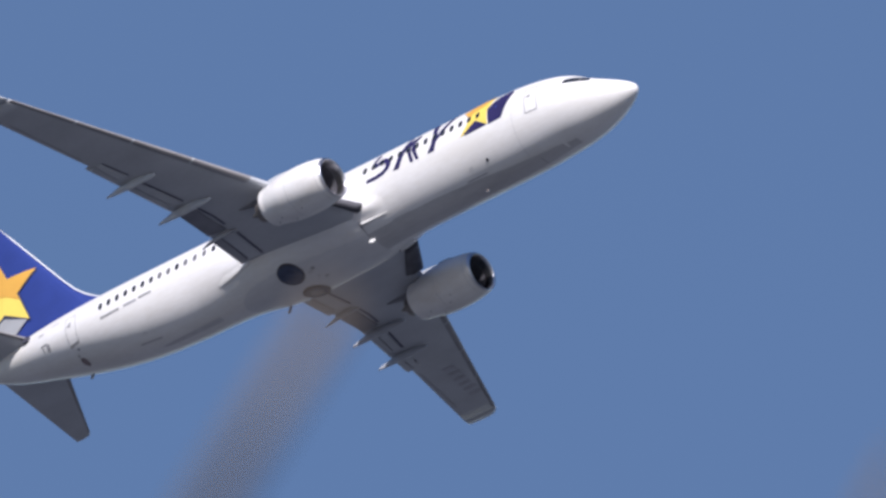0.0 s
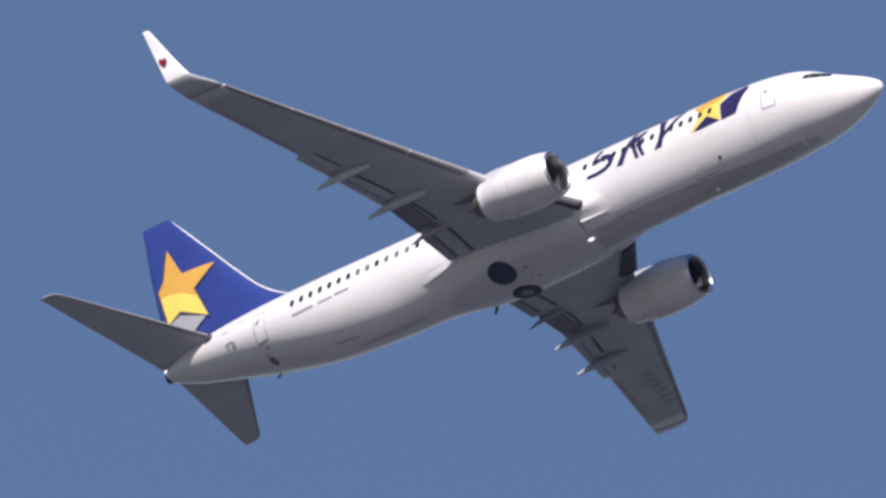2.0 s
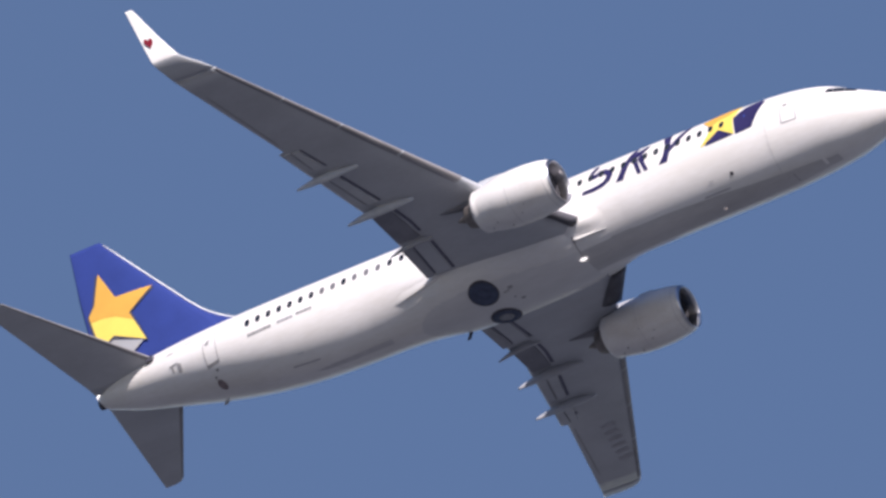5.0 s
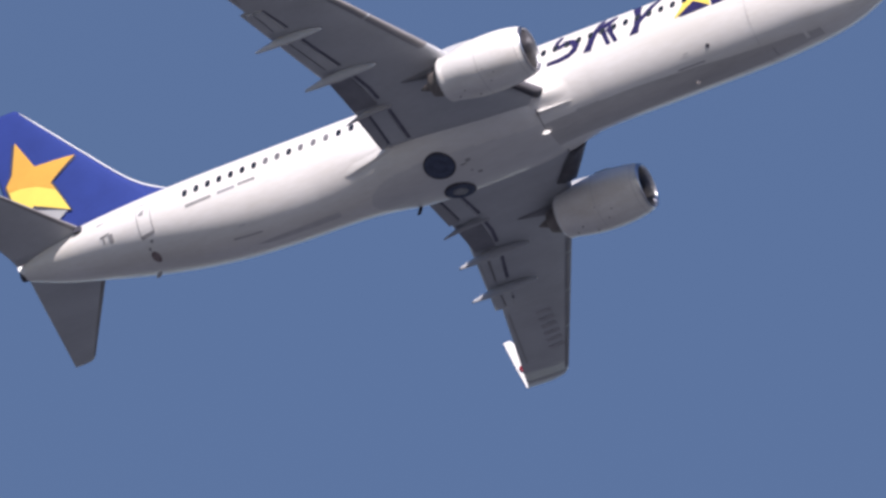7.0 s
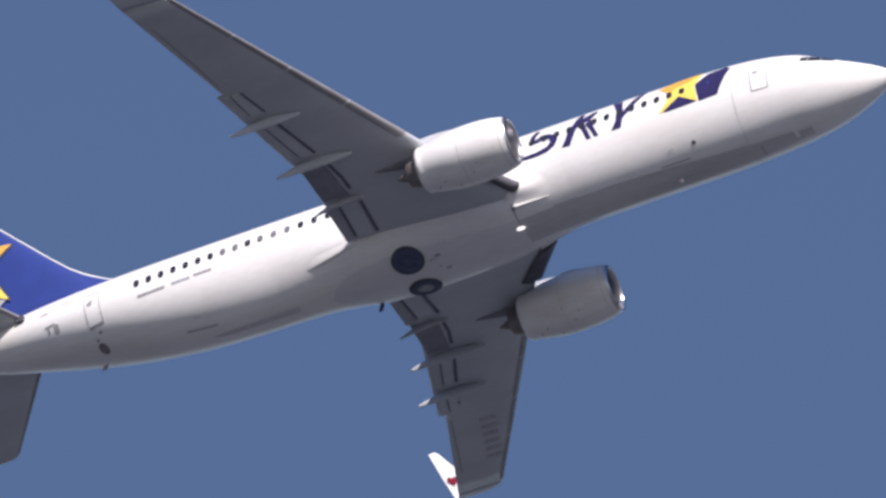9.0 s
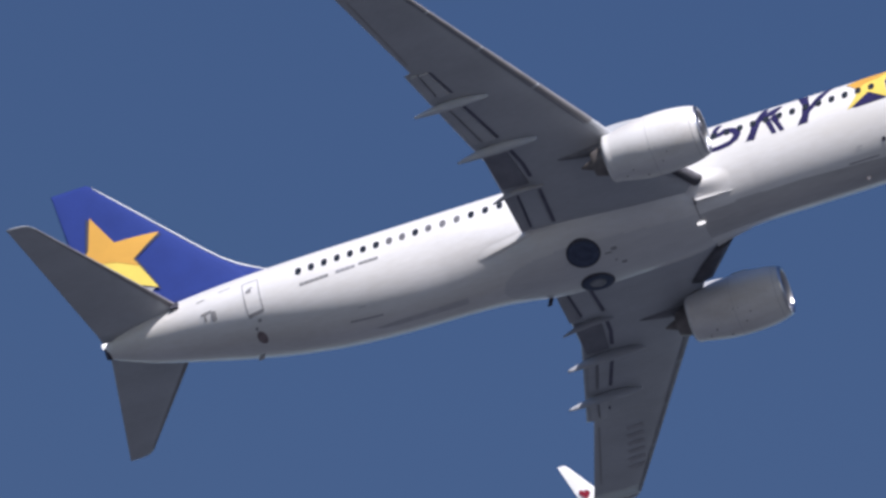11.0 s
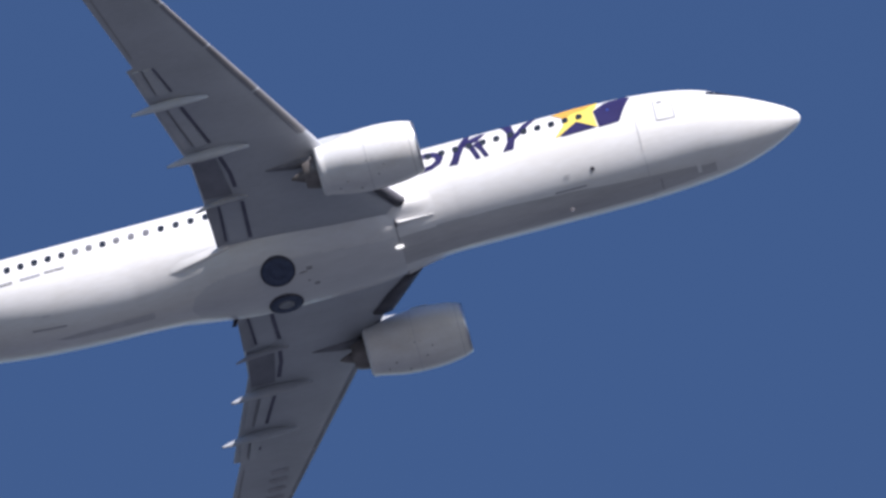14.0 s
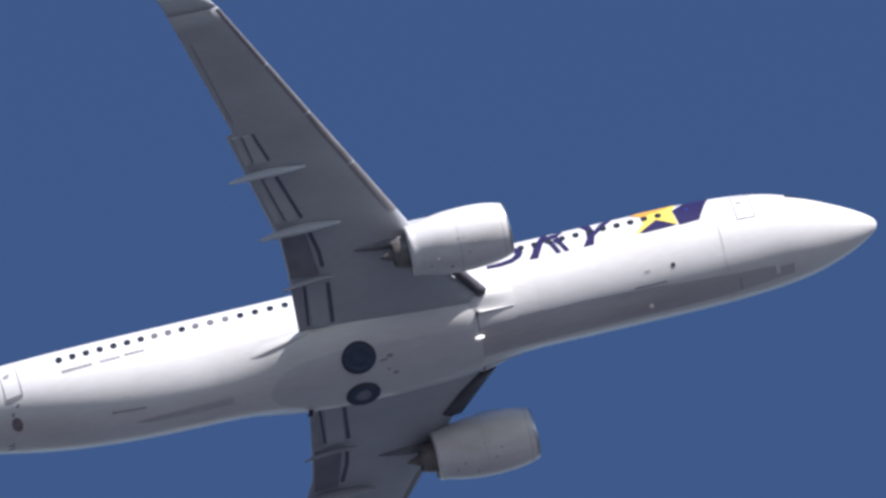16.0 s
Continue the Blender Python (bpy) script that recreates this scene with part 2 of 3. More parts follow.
def belly_fairing():
    n, m = 264, 87
    grid = [[(11.6 + 13.2 * k / n, 94 + 172 * i / (m - 1)) for i in range(m)] for k in range(n + 1)]
    bm = loft([[fair_skin(*q) for q in row] for row in grid], cap=False, closed=False)
    for f in bm.faces:
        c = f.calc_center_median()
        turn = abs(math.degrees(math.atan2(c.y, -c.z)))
        # the middle of the fairing is greyer, within this half angle by station
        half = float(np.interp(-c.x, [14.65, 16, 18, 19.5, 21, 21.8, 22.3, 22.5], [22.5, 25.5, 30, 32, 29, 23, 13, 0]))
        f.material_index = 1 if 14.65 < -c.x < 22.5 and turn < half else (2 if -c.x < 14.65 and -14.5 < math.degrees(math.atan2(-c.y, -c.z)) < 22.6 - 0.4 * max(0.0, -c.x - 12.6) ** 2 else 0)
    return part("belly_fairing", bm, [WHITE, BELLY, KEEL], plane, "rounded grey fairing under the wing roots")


belly = belly_fairing()

def root_fillet(name, s0, s1, peak, mid, spread, height, label):
    """White swelling of the skin at the wing root, highest at station peak and angle mid."""
    for side in (1, -1):
        rings = []
        for k in range(41):
            s = s0 + (s1 - s0) * k / 40
            u = (s - s0) / (peak - s0) if s < peak else (s1 - s) / (s1 - peak)
            f = u * u * (3 - 2 * u)
            rings.append([fair_skin(s, 180 + side * (mid - 180 + 2.6 * spread * v), height * f * math.exp(-4.5 * v * v) * (1 - v * v) - 0.012 + 0.03 * f * (1 - v * v)) for v in [i / 12 - 1 for i in range(25)]])
        part(name, loft(rings, cap=False, closed=False), WHITE, plane, label)


root_fillet("fore_fillet", 12.9, 15.0, 14.6, 126, 6.5, 0.15, "white swelling ahead of the wing root")
def aft_fillet(side):
    """White fairing behind the wing root: a flat upper face, a crease, and a steep lower face."""
    rings = []
    for k in range(31):
        s = 20.4 + 2.9 * k / 30
        crease = 126 + 4.3 * (s - 21.1)
        h = 0.45 * min(1.0, (s - 20.1) / 0.7) * max(0.0, (23.3 - s) / 2.5) ** 0.9
        ring = []
        for i in range(25):
            a = crease - 30 + 42 * i / 24
            v = (a - crease + 30) / 30 if a < crease else 1 - (a - crease) / 12
            ring.append(hull(s, side * radians(a), h * max(0, v) ** 1.5 - 0.012))
        rings.append(ring)
    return part("aft_fillet", loft(rings, cap=False, closed=False), WHITE, plane, "white creased fairing behind the wing root")


for side in (1, -1):
    aft_fillet(side)

# wing planform rows by span: leading edge, trailing edge, height of the lower side, thickness ratio
WING = [(1.2, 13.6, 20.95, -1.62, 0.125), (1.9, 14.25, 21.0, -1.53, 0.125), (2.7, 15.22, 21.05, -1.40, 0.125), (3.8, 15.75, 21.1, -1.24, 0.12), (5.7, 16.66, 21.20, -0.95, 0.115), (10.78, 19.286, 22.56, -0.193, 0.1054), (10.86, 19.328, 22.30, -0.181, 0.1053), (16.3, 22.14, 23.97, 0.63, 0.095)]


def wing_z(y, s, lower=True):
    le, te, z0, tc = lin(WING, abs(y))
    c = te - le
    x = max(0.0, min(1.0, (s - le) / c))
    t = 5 * tc * (0.2969 * math.sqrt(x) - 0.126 * x - 0.3516 * x * x + 0.2843 * x**3 - 0.1036 * x**4)
    return z0 + 0.36 * tc * c + c * ((0.010 * math.sin(math.pi * x)) + (-t if lower else t))


def section(le, te, place, tc, n=14):
    """Airfoil ring; place(s, up) gives the point."""
    pts = []
    c = te - le
    for lower in (False, True):
        for i in range(n + 1):
            k = i if not lower else n - i
            x = 0.5 * (1 - math.cos(math.pi * k / n))
            if lower and i in (0, n):
                continue
            t = 5 * tc * (0.2969 * math.sqrt(x) - 0.126 * x - 0.3516 * x * x + 0.2843 * x**3 - 0.1016 * x**4)
            pts.append(place(le + c * x, c * ((-t if lower else t) + 0.010 * math.sin(math.pi * x))))
    return pts


def under(side):
    return lambda s, y, out: Vector((-s, side * y, wing_z(y, s) - out))


def wing(side):
    rings = []
    for y in [1.2, 1.6, 1.9, 2.3, 2.7, 3.2, 3.8, 4.7, 5.7, 7, 8.5, 10, 10.78, 10.86, 11.5, 13, 14.5, 15.6, 16.3]:
        le, te, z0, tc = lin(WING, y)
        zc = z0 + 0.36 * tc * (te - le)
        rings.append(section(le, te, lambda s, u, y=y, zc=zc: (-s, side * y, zc + u), tc))
    w = part("wing", loft(rings), GREY, plane, "grey swept wing underside with flap gaps")
    pl = under(side)
    # gaps ahead of the flaps, and the slots within them
    for name, pts, wd in (("flap_gap", [(21.62, 10.7), (21.17, 9.45)] if side < 0 else [(21.52, 10.26), (21.46, 10.08)], 0.10), ("flap_gap", [(21.02, 8.75), (20.33, 6.75)], 0.14), ("flap_gap", [(20.15, 6.1), (19.92, 5.2), (19.86, 4.5)], 0.17),
                          ("flap_gap", [(19.76, 3.8), (19.80, 2.05)], 0.16), ("flap_slot", [(20.62, 3.85), (20.68, 2.05)], 0.10), ("flap_slot", [(21.54, 8.75), (20.93, 6.75)], 0.07), ("flap_slot", [(22.02, 10.6), (21.74, 9.5)], 0.05)):
        patch(name, band(pts, wd * 0.9), SEAM if name == "flap_slot" and wd < 0.1 else GAP, w, pl, step=(0.3, 0.4))
    # flap panels, drooped a little below the wing
    # the panel behind the engine is darkened to paint in the recess's shade
    for mat, pts in ((GREY, [(19.92, 2.0), (19.90, 3.9), (20.55, 3.9), (20.55, 2.0)]), (FLAP, [(20.74, 2.0), (20.70, 3.9), (21.12, 3.9), (21.06, 2.0)]), (GATE, [(20.02, 4.25), (20.32, 6.3), (21.2, 6.3), (21.05, 4.25)]),
                     (GREY, [(20.45, 6.75), (21.12, 8.75), (21.48, 8.75), (20.87, 6.75)]), (GREY, [(20.99, 6.75), (21.59, 8.75), (21.85, 8.75), (21.3, 6.75)]),
                     (GREY, [(21.3, 9.45), (21.72, 10.7), (21.98, 10.7), (21.69, 9.45)]), (GREY, [(21.79, 9.45), (22.07, 10.7), (22.35, 10.7), (22.05, 9.45)])):
        bm = bmesh.new()
        top = [bm.verts.new(pl(s, y, 0.0)) for s, y in pts]
        bot = [bm.verts.new(pl(s, y, 0.05) + Vector((0, 0, (-0.12 if mat is FLAP else -0.05) if i in (2, 3) else 0))) for i, (s, y) in enumerate(pts)]
        bm.faces.new(top)
        bm.faces.new(bot[::-1])
        for i in range(4):
            bm.faces.new((top[i], top[(i + 1) % 4], bot[(i + 1) % 4], bot[i]))
        part("flap", bm, mat, w, smooth=False)
    # slat line behind the leading edge, broken between the slat panels
    for a, b in ((6.2, 8.5), (8.6, 11.0), (11.1, 13.4), (13.5, 16.22)):
        pts = []
        for i in range(9):
            y = a + (b - a) * i / 8
            le, te = lin(WING, y)[:2]
            pts.append((le + 0.062 * (te - le), y))
        patch("slat_gap", band(pts, 0.06), GATE, w, pl, step=(0.3, 0.4))
    for a, b in ((6.15, 8.52), (8.6, 11.02), (11.1, 13.42), (13.5, 16.22)):
        rings = []
        for i in range(7):
            y = a + (b - a) * i / 6
            le, te = lin(WING, y)[:2]
            ch = te - le
            ring = [Vector((-(le + ch * u), side * y, wing_z(y, le + ch * u, False) + 0.008)) for u in (0.05, 0.03, 0.012, 0.003)]
            ring.append(Vector((-(le - 0.012), side * y, wing_z(y, le))))
            ring += [Vector((-(le + ch * u), side * y, wing_z(y, le + ch * u) - 0.008)) for u in (0.003, 0.012, 0.03, 0.05)]
            rings.append(ring)
        part("slat", loft(rings, cap=False, closed=False), SLAT, w, "bare metal slat")
    # nose flap let down between fuselage and engine
    rings = []
    for i in range(9):
        u = i / 8
        wide = 1.0 if side > 0 else 0.5
        f, g = Vector((14.12 + 1.45 * u, 1.86 + 2.05 * u)), Vector((14.78 + 1.5 * u, 1.76 + 1.8 * u))
        ring = []
        for k, t in ((0, 0.0), (0.25, -0.10), (0.6, -0.13), (1, -0.06), (1, 0.10), (0, 0.16)):
            q = f.lerp(g, k * wide)
            ring.append((-q.x, side * q.y, wing_z(q.y, max(q.x, lin(WING, q.y)[0] + 0.05)) + t - 0.02))
        rings.append(ring)
    part("nose_flap", loft(rings), DARKGREY, w, "dark nose flap at the wing root")
    # grey bars under the wing
    for k in range(6):
        if side > 0:
            u = 11.7 + 0.52 * k
            s0 = 20.95 + 0.272 * (u - 11.5)
            patch("grey_bar", [(s0 - 0.33, u), (s0 + 0.33, u + 0.05), (s0 + 0.33, u + 0.28), (s0 - 0.33, u + 0.23)], MARK, w, pl, step=(0.3, 0.3))
    # hinge line of the aileron
    patch("hinge_line", band([(22.25, 11.3), (22.9, 13.6), (23.3, 15.0)], 0.05), SEAM, w, pl)
    return w


def fairing(side, y, s0, s1, z1, r, mat=None):
    """Canoe-shaped flap-track fairing, drooping at the tail."""
    rings = []
    for i in range(25):
        u = i / 24
        s = s0 + (s1 - s0) * u
        rad = r * max(0.02, math.sin(math.pi * min(1, u * 0.92 + 0.04)) ** 0.62) * (1 - 0.45 * max(0, u - 0.5))
        zw = wing_z(y, min(s, lin(WING, y)[1] - 0.2)) - 0.02
        z = zw - 0.16 + (z1 + 0.02 - (wing_z(y, lin(WING, y)[1] - 0.2) - 0.18)) * max(0, (u - 0.35) / 0.65) ** 1.3
        rings.append([(-s, side * y + 0.62 * rad * math.sin(2 * math.pi * k / 16), z + 1.15 * rad * math.cos(2 * math.pi * k / 16)) for k in range(16)])
    return part("flap_fairing", loft(rings), mat or GREY, plane, "pointed grey flap-track fairing")


def winglet(side):
    rows = [(16.26, 22.12, 23.96, 0.620, 0.05), (16.5, 22.28, 24.03, 0.67, 0.2), (16.75, 22.50, 24.12, 0.77, 0.42), (17.0, 22.84, 24.26, 0.92, 0.54), (17.18, 23.10, 24.37, 1.06, 0.58), (17.25, 23.22, 24.42, 1.15, 0.62), (17.28, 23.30, 24.46, 1.26, 1.2), (17.31, 23.58, 24.60, 1.66, 1.36), (17.36, 24.08, 24.86, 2.4, 1.40), (17.54, 24.98, 25.33, 3.85, 1.42), (17.56, 25.1, 25.38, 3.97, 1.42)]
    rings = []
    for y, le, te, z, cant in rows:
        rings.append(section(le, te, lambda s, u, y=y, z=z, c=cant: (-s, side * (y - u * math.sin(c)), z + 0.07 + u * math.cos(c)), 0.085, 10))
    bm = loft(rings)
    for f in bm.faces:
        f.material_index = 1 if f.calc_center_median().z < 1.24 else 0
    w = part("winglet", bm, [WHITE, GREY], plane, "white upswept winglet with a grey root and a red heart")
    def face(u, v, out):
        k = (v - 1.55) / (3.85 - 1.55)
        mid = 24.05 + (25.14 - 24.05) * k
        yy = float(np.interp(v, [1.26, 1.66, 2.4, 3.85], [17.28, 17.31, 17.36, 17.54]))
        sgn = 1 if side < 0 else -1
        return Vector((-(mid + u), side * (yy + sgn * (0.05 + out)), v + 0.07))
    heart = []
    for i in range(24):
        a = 2 * math.pi * i / 24
        hx, hy = 0.19 * math.sin(a) ** 3, 0.0185 * (13 * math.cos(a) - 5 * math.cos(2 * a) - 2 * math.cos(3 * a) - math.cos(4 * a))
        heart.append((0.12 + hx * 0.97 - hy * 0.25, 2.13 + hy * 0.97 + hx * 0.25))
    patch("heart", heart, RED, w, face, "red painted heart")
    return w


def ring_at(s, y, z, r, n=40, sq=0.0):
    return [(-s, y + r * math.sin(2 * math.pi * i / n) * (1 + sq * 0.04), z + r * math.cos(2 * math.pi * i / n) * (1 - (sq * 0.06 if math.cos(2 * math.pi * i / n) < 0 else 0))) for i in range(n)]


def engine(side):
    y0, z0 = side * (4.98 + 0.07 * side), -1.79
    prof = [(13.21, 0.935), (13.34, 0.975), (13.5, 1.02), (13.9, 1.09), (14.4, 1.13), (15.0, 1.13), (15.6, 1.09), (16.1, 1.0), (16.55, 0.90), (16.84, 0.83), (16.86, 0.79)]
    fine = [13.21 + (16.86 - 13.21) * i / 40 for i in range(41)]
    rings = [ring_at(s, y0, z0, lerp(prof, s)[0], sq=1) for s in fine]
    rings += [ring_at(16.6, y0, z0, 0.77), ring_at(16.0, y0, z0, 0.80)]
    nac = part("engine", loft(rings, cap=False), COWL, plane, "white engine nacelle under the wing")
    lip = [(13.22, 0.94), (13.16, 0.915), (13.13, 0.885), (13.12, 0.85), (13.16, 0.815), (13.3, 0.79), (13.6, 0.785)]
    part("inlet_lip", loft([ring_at(s, y0, z0, r, sq=1 if r > 0.9 else 0) for s, r in lip], cap=False), METAL, nac, "polished metal inlet lip")
    part("inlet_duct", loft([ring_at(s, y0, z0, 0.785) for s in (13.6, 13.9, 14.2)], cap=False), DARKGREY, nac)
    for k in range(18):
        bm = bmesh.new()
        a0 = 2 * math.pi * k / 18
        g = []
        for j in range(5):
            r = 0.24 + 0.135 * j
            tw = 0.09 + 0.05 * j
            g.append([(-(14.15 - 0.10 * e), y0 + r * math.sin(a0 + e * tw / max(r, 0.3) * 1.6), z0 + r * math.cos(a0 + e * tw / max(r, 0.3) * 1.6)) for e in (-1, 0, 1)])
        loft(g, cap=False, closed=False, bm=bm)
        part("fan_blade", bm, FAN, nac)
    part("fan_disc", loft([ring_at(14.3, y0, z0, r, 24) for r in (0.79, 0.2)], cap=False), DARK, nac)
    part("spinner", loft([ring_at(14.2 - 0.42 * i / 6, y0, z0, 0.25 * math.sqrt(max(0.001, 1 - i / 6)), 20) for i in range(7)]), FAN, nac)
    # core, nozzle and plug behind the fan cowl
    part("core_cowl", loft([ring_at(s, y0, z0, r, 32) for s, r in ((16.0, 0.62), (16.8, 0.58), (17.1, 0.52), (17.35, 0.45), (17.37, 0.42), (17.1, 0.38))], cap=False), TITAN, nac, "sooty metal core cowl")
    part("exhaust_plug", loft([ring_at(s, y0, z0, r, 24) for s, r in ((17.1, 0.26), (17.35, 0.23), (17.6, 0.14), (17.85, 0.03))]), TITAN, nac)
    part("fan_nozzle", loft([ring_at(16.0, y0, z0, r, 32) for r in (0.80, 0.66)], cap=False), DARK, nac)
    # seams of the cowl, drain and latch marks
    for s in (15.05, 13.42):
        part("cowl_seam", loft([ring_at(s + d, y0, z0, lerp(prof, s)[0] + 0.006, sq=1) for d in (-0.012, 0.012)], cap=False), FAINT, nac)
    for s, a in ((14.9, 2.35), (15.1, 2.35), (14.75, 2.9), (15.9, 2.9), (15.45, 3.35), (14.5, 2.6), (16.2, 3.1)):
        bm = bmesh.new()
        c = Vector((-s, y0 - math.sin(a) * 1.11, z0 + math.cos(a) * 1.06))
        bmesh.ops.create_uvsphere(bm, u_segments=10, v_segments=6, radius=0.04, matrix=Matrix.Translation(c))
        part("latch", bm, SEAM, nac)
    # chine on the inboard side
    bm = bmesh.new()
    for t in (-0.015, 0.015):
        pts = [(-13.95, -side * 0.70, 0.76), (-15.0, -side * 0.76, 0.74), (-14.95, -side * 0.84, 0.84), (-14.4, -side * 0.82, 0.86)]
        bm.faces.new([bm.verts.new((x, y0 + dy, z0 + dz + t)) for x, dy, dz in pts])
    bmesh.ops.bridge_loops(bm, edges=bm.edges[:])
    part("chine", bm, GREY, nac, smooth=False)
    # pylon
    rows = [(14.3, 0.10, -0.78, -0.66), (15.2, 0.20, -0.72, -0.42), (16.4, 0.24, -1.05, -0.3), (17.4, 0.22, -1.28, -0.4), (18.3, 0.16, -1.20, -0.6), (19.3, 0.05, -1.02, -0.8)]
    rings = []
    for k in range(26):
        s = 14.3 + 5.0 * k / 25
        w, zb, zt = lerp(rows, s)
        rings.append([(-s, y0 + w * math.copysign(abs(math.sin(a)) ** 0.7, math.sin(a)), (zt + zb) / 2 + (zt - zb) / 2 * math.copysign(abs(math.cos(a)) ** 0.7, math.cos(a))) for a in [2 * math.pi * i / 20 for i in range(20)]])
    part("pylon", loft(rings[:14]), GREY, nac, "grey engine pylon")
    # the pylon tail's bluish dark colour holds shade as well as soot
    part("pylon_fairing", loft([[(x, y0 + (y - y0) * (1.1 - 0.5 * k / 12), z - 0.04 + 0.012 * k) for x, y, z in r] for k, r in enumerate(rings[13:])]), SOOT_SHADE, nac, "sooty tail of the pylon, its shade put into the colour")
    return nac


def fin():
    rows = [(1.5, 31.0, 37.5), (2.4, 31.75, 37.62), (3.4, 32.65, 37.8), (4.5, 33.6, 38.0), (6.2, 35.05, 38.32), (8.65, 37.05, 38.66), (8.86, 37.30, 38.70)]
    rings = []
    for z, le, te in rows:
        rings.append(section(le, te, lambda s, u, z=z: (-s, u, z), 0.09 if z < 8.7 else 0.05, 12))
    f = part("fin", loft(rings), BLUE, plane, "deep blue vertical fin with an orange and yellow star")
    # dorsal fillet
    rings = []
    for i in range(15):
        u = i / 14
        s = 28.6 + 4.6 * u
        top = 1.86 + 2.2 * u ** 2.4
        wdt = 0.05 + 0.16 * u
        rings.append([(-s, -wdt, 1.6), (-s, -wdt * 0.8, 1.6 + 0.55 * (top - 1.6)), (-s, -0.03, top - 0.02), (-s, 0, top), (-s, 0.03, top - 0.02), (-s, wdt * 0.8, 1.6 + 0.55 * (top - 1.6)), (-s, wdt, 1.6)])
    part("dorsal_fillet", loft(rings), BLUE, f)
    # pale strip along the leading edge
    pts = [(30.6, 2.17), (31.2, 2.43), (31.6, 2.65), (31.9, 2.84), (32.2, 3.06), (32.7, 3.5), (33.3, 4.15), (34.2, 5.2), (35.05, 6.2), (36.2, 7.55), (37.1, 8.6)]
    rings = []
    for s, z in pts:
        r = 0.058 * min(1.0, 0.15 + (s - 30.6) / 1.5)
        rings.append([(-s, r * math.cos(a), z + 0.03 * r / 0.058 + r * math.sin(a)) for a in [2 * math.pi * i / 8 for i in range(8)]])
    part("leading_edge", loft(rings), PALE, f, "pale leading edge strip")
    def face(s, z, out):
        le, te = lin(rows, z)
        c = te - le
        x = max(0.01, min(0.99, (s - le) / c))
        t = 5 * 0.09 * c * (0.2969 * math.sqrt(x) - 0.126 * x - 0.3516 * x * x + 0.2843 * x**3 - 0.1016 * x**4)
        return Vector((-s, -(t + out), z))
    star = [(37.36, 7.22), (36.58, 5.70), (34.84, 5.56), (35.95, 4.64), (35.18, 2.95), (36.75, 3.85), (37.42, 3.45), (37.90, 5.30), (37.60, 5.75)]
    upper = [(37.36, 7.22), (36.58, 5.70), (34.84, 5.56), (35.95, 4.64), (35.76, 4.22), (36.6, 4.75), (37.25, 4.95), (37.82, 4.98), (37.90, 5.30), (37.60, 5.75)]
    patch("star_outline", [(37.50, 7.26), (37.0, 6.2), (36.58, 5.58), (34.76, 5.46), (35.85, 4.64), (35.08, 2.85), (36.75, 3.7), (37.5, 3.3), (38.0, 5.28), (37.72, 5.75)], DARK, f, face, step=(0.3, 0.3))
    patch("star", star, YELLOW, f, face, "yellow star lower half", step=(0.3, 0.3), thick=0.01)
    patch("star_upper", upper, ORANGE, f, face, "orange star upper half", step=(0.3, 0.3), thick=0.02)
    patch("grey_wedge", [(35.3, 2.95), (36.75, 3.62), (37.38, 3.35), (37.2, 2.9), (36.0, 2.45)], WEDGE, f, face, "grey wedge below the star", step=(0.3, 0.3), thick=0.03)
    return f


def stabiliser(side):
    rows = [(0.4, 33.95, 37.55, 0.95), (0.9, 34.25, 37.62, 1.02), (7.0, 37.98, 38.88, 1.68), (7.16, 38.16, 38.92, 1.70), (7.22, 38.45, 38.94, 1.71)]
    rings = []
    for y, le, te, z in rows:
        rings.append(section(le, te, lambda s, u, y=y, z=z: (-s, side * y, z + u), 0.07, 12))
    st = part("tailplane", loft(rings), GREY, plane, "grey swept tailplane")
    edge = []
    for k in range(9):
        y = 1.3 + 5.6 * k / 8
        le, te, z = lin(rows, y)
        c = te - le
        ring = []
        for u in (0.07, 0.04, 0.018, 0.005, 0.0, -0.005, -0.018, -0.04, -0.07):
            x = abs(u)
            t = 0.35 * (0.2969 * math.sqrt(x) - 0.126 * x - 0.3516 * x * x) * c
            ring.append((-(le + x * c - 0.012), side * y, z + 0.01 * math.sin(math.pi * x) * c + math.copysign(t + 0.01, u) if u else z))
        edge.append(ring)
    part("tailplane_edge", loft(edge, cap=False, closed=False), SLAT, st, "bare metal leading edge")
    bm = loft([[(-s, side * y, z) for y, z in ((1.30, 0.84), (1.02, 0.88), (1.02, 1.12), (1.28, 1.10))] for s in (34.36, 34.5, 34.66)])
    part("root_gap", bm, DARK, st, "dark gap at the tailplane root", smooth=False)
    return st


def wheel(side):
    # lies in the skin of the fairing
    a = 180 + side * 23.5
    mid = fair_skin(19.17, a)
    along = (fair_skin(19.0, a) - fair_skin(19.34, a)).normalized()
    across = (fair_skin(19.17, a + 3) - fair_skin(19.17, a - 3)).normalized()
    out = along.cross(across)
    if out.z > 0:
        out = -out
    def disc(r, h, n=36):
        return [mid + along * (r * math.cos(2 * math.pi * i / n)) + across * (r * math.sin(2 * math.pi * i / n)) + out * h for i in range(n)]
    w = part("wheel", loft([disc(r, h) for r, h in ((0.30, 0.05), (0.40, 0.085), (0.50, 0.085), (0.56, 0.065), (0.585, 0.03), (0.59, -0.15))], cap=False), RUBBER, plane, "dark tyre stowed flush in the belly")
    part("hub", loft([disc(r, h, 28) for r, h in ((0.31, 0.04), (0.30, 0.062), (0.22, 0.07), (0.12, 0.055), (0.02, 0.055))]), HUB if side > 0 else RUBBER, w)
    part("well_seal", loft([disc(r, h) for r, h in ((0.585, -0.1), (0.59, 0.045), (0.63, 0.035), (0.64, -0.1))], cap=False), DARK, w)
    return w


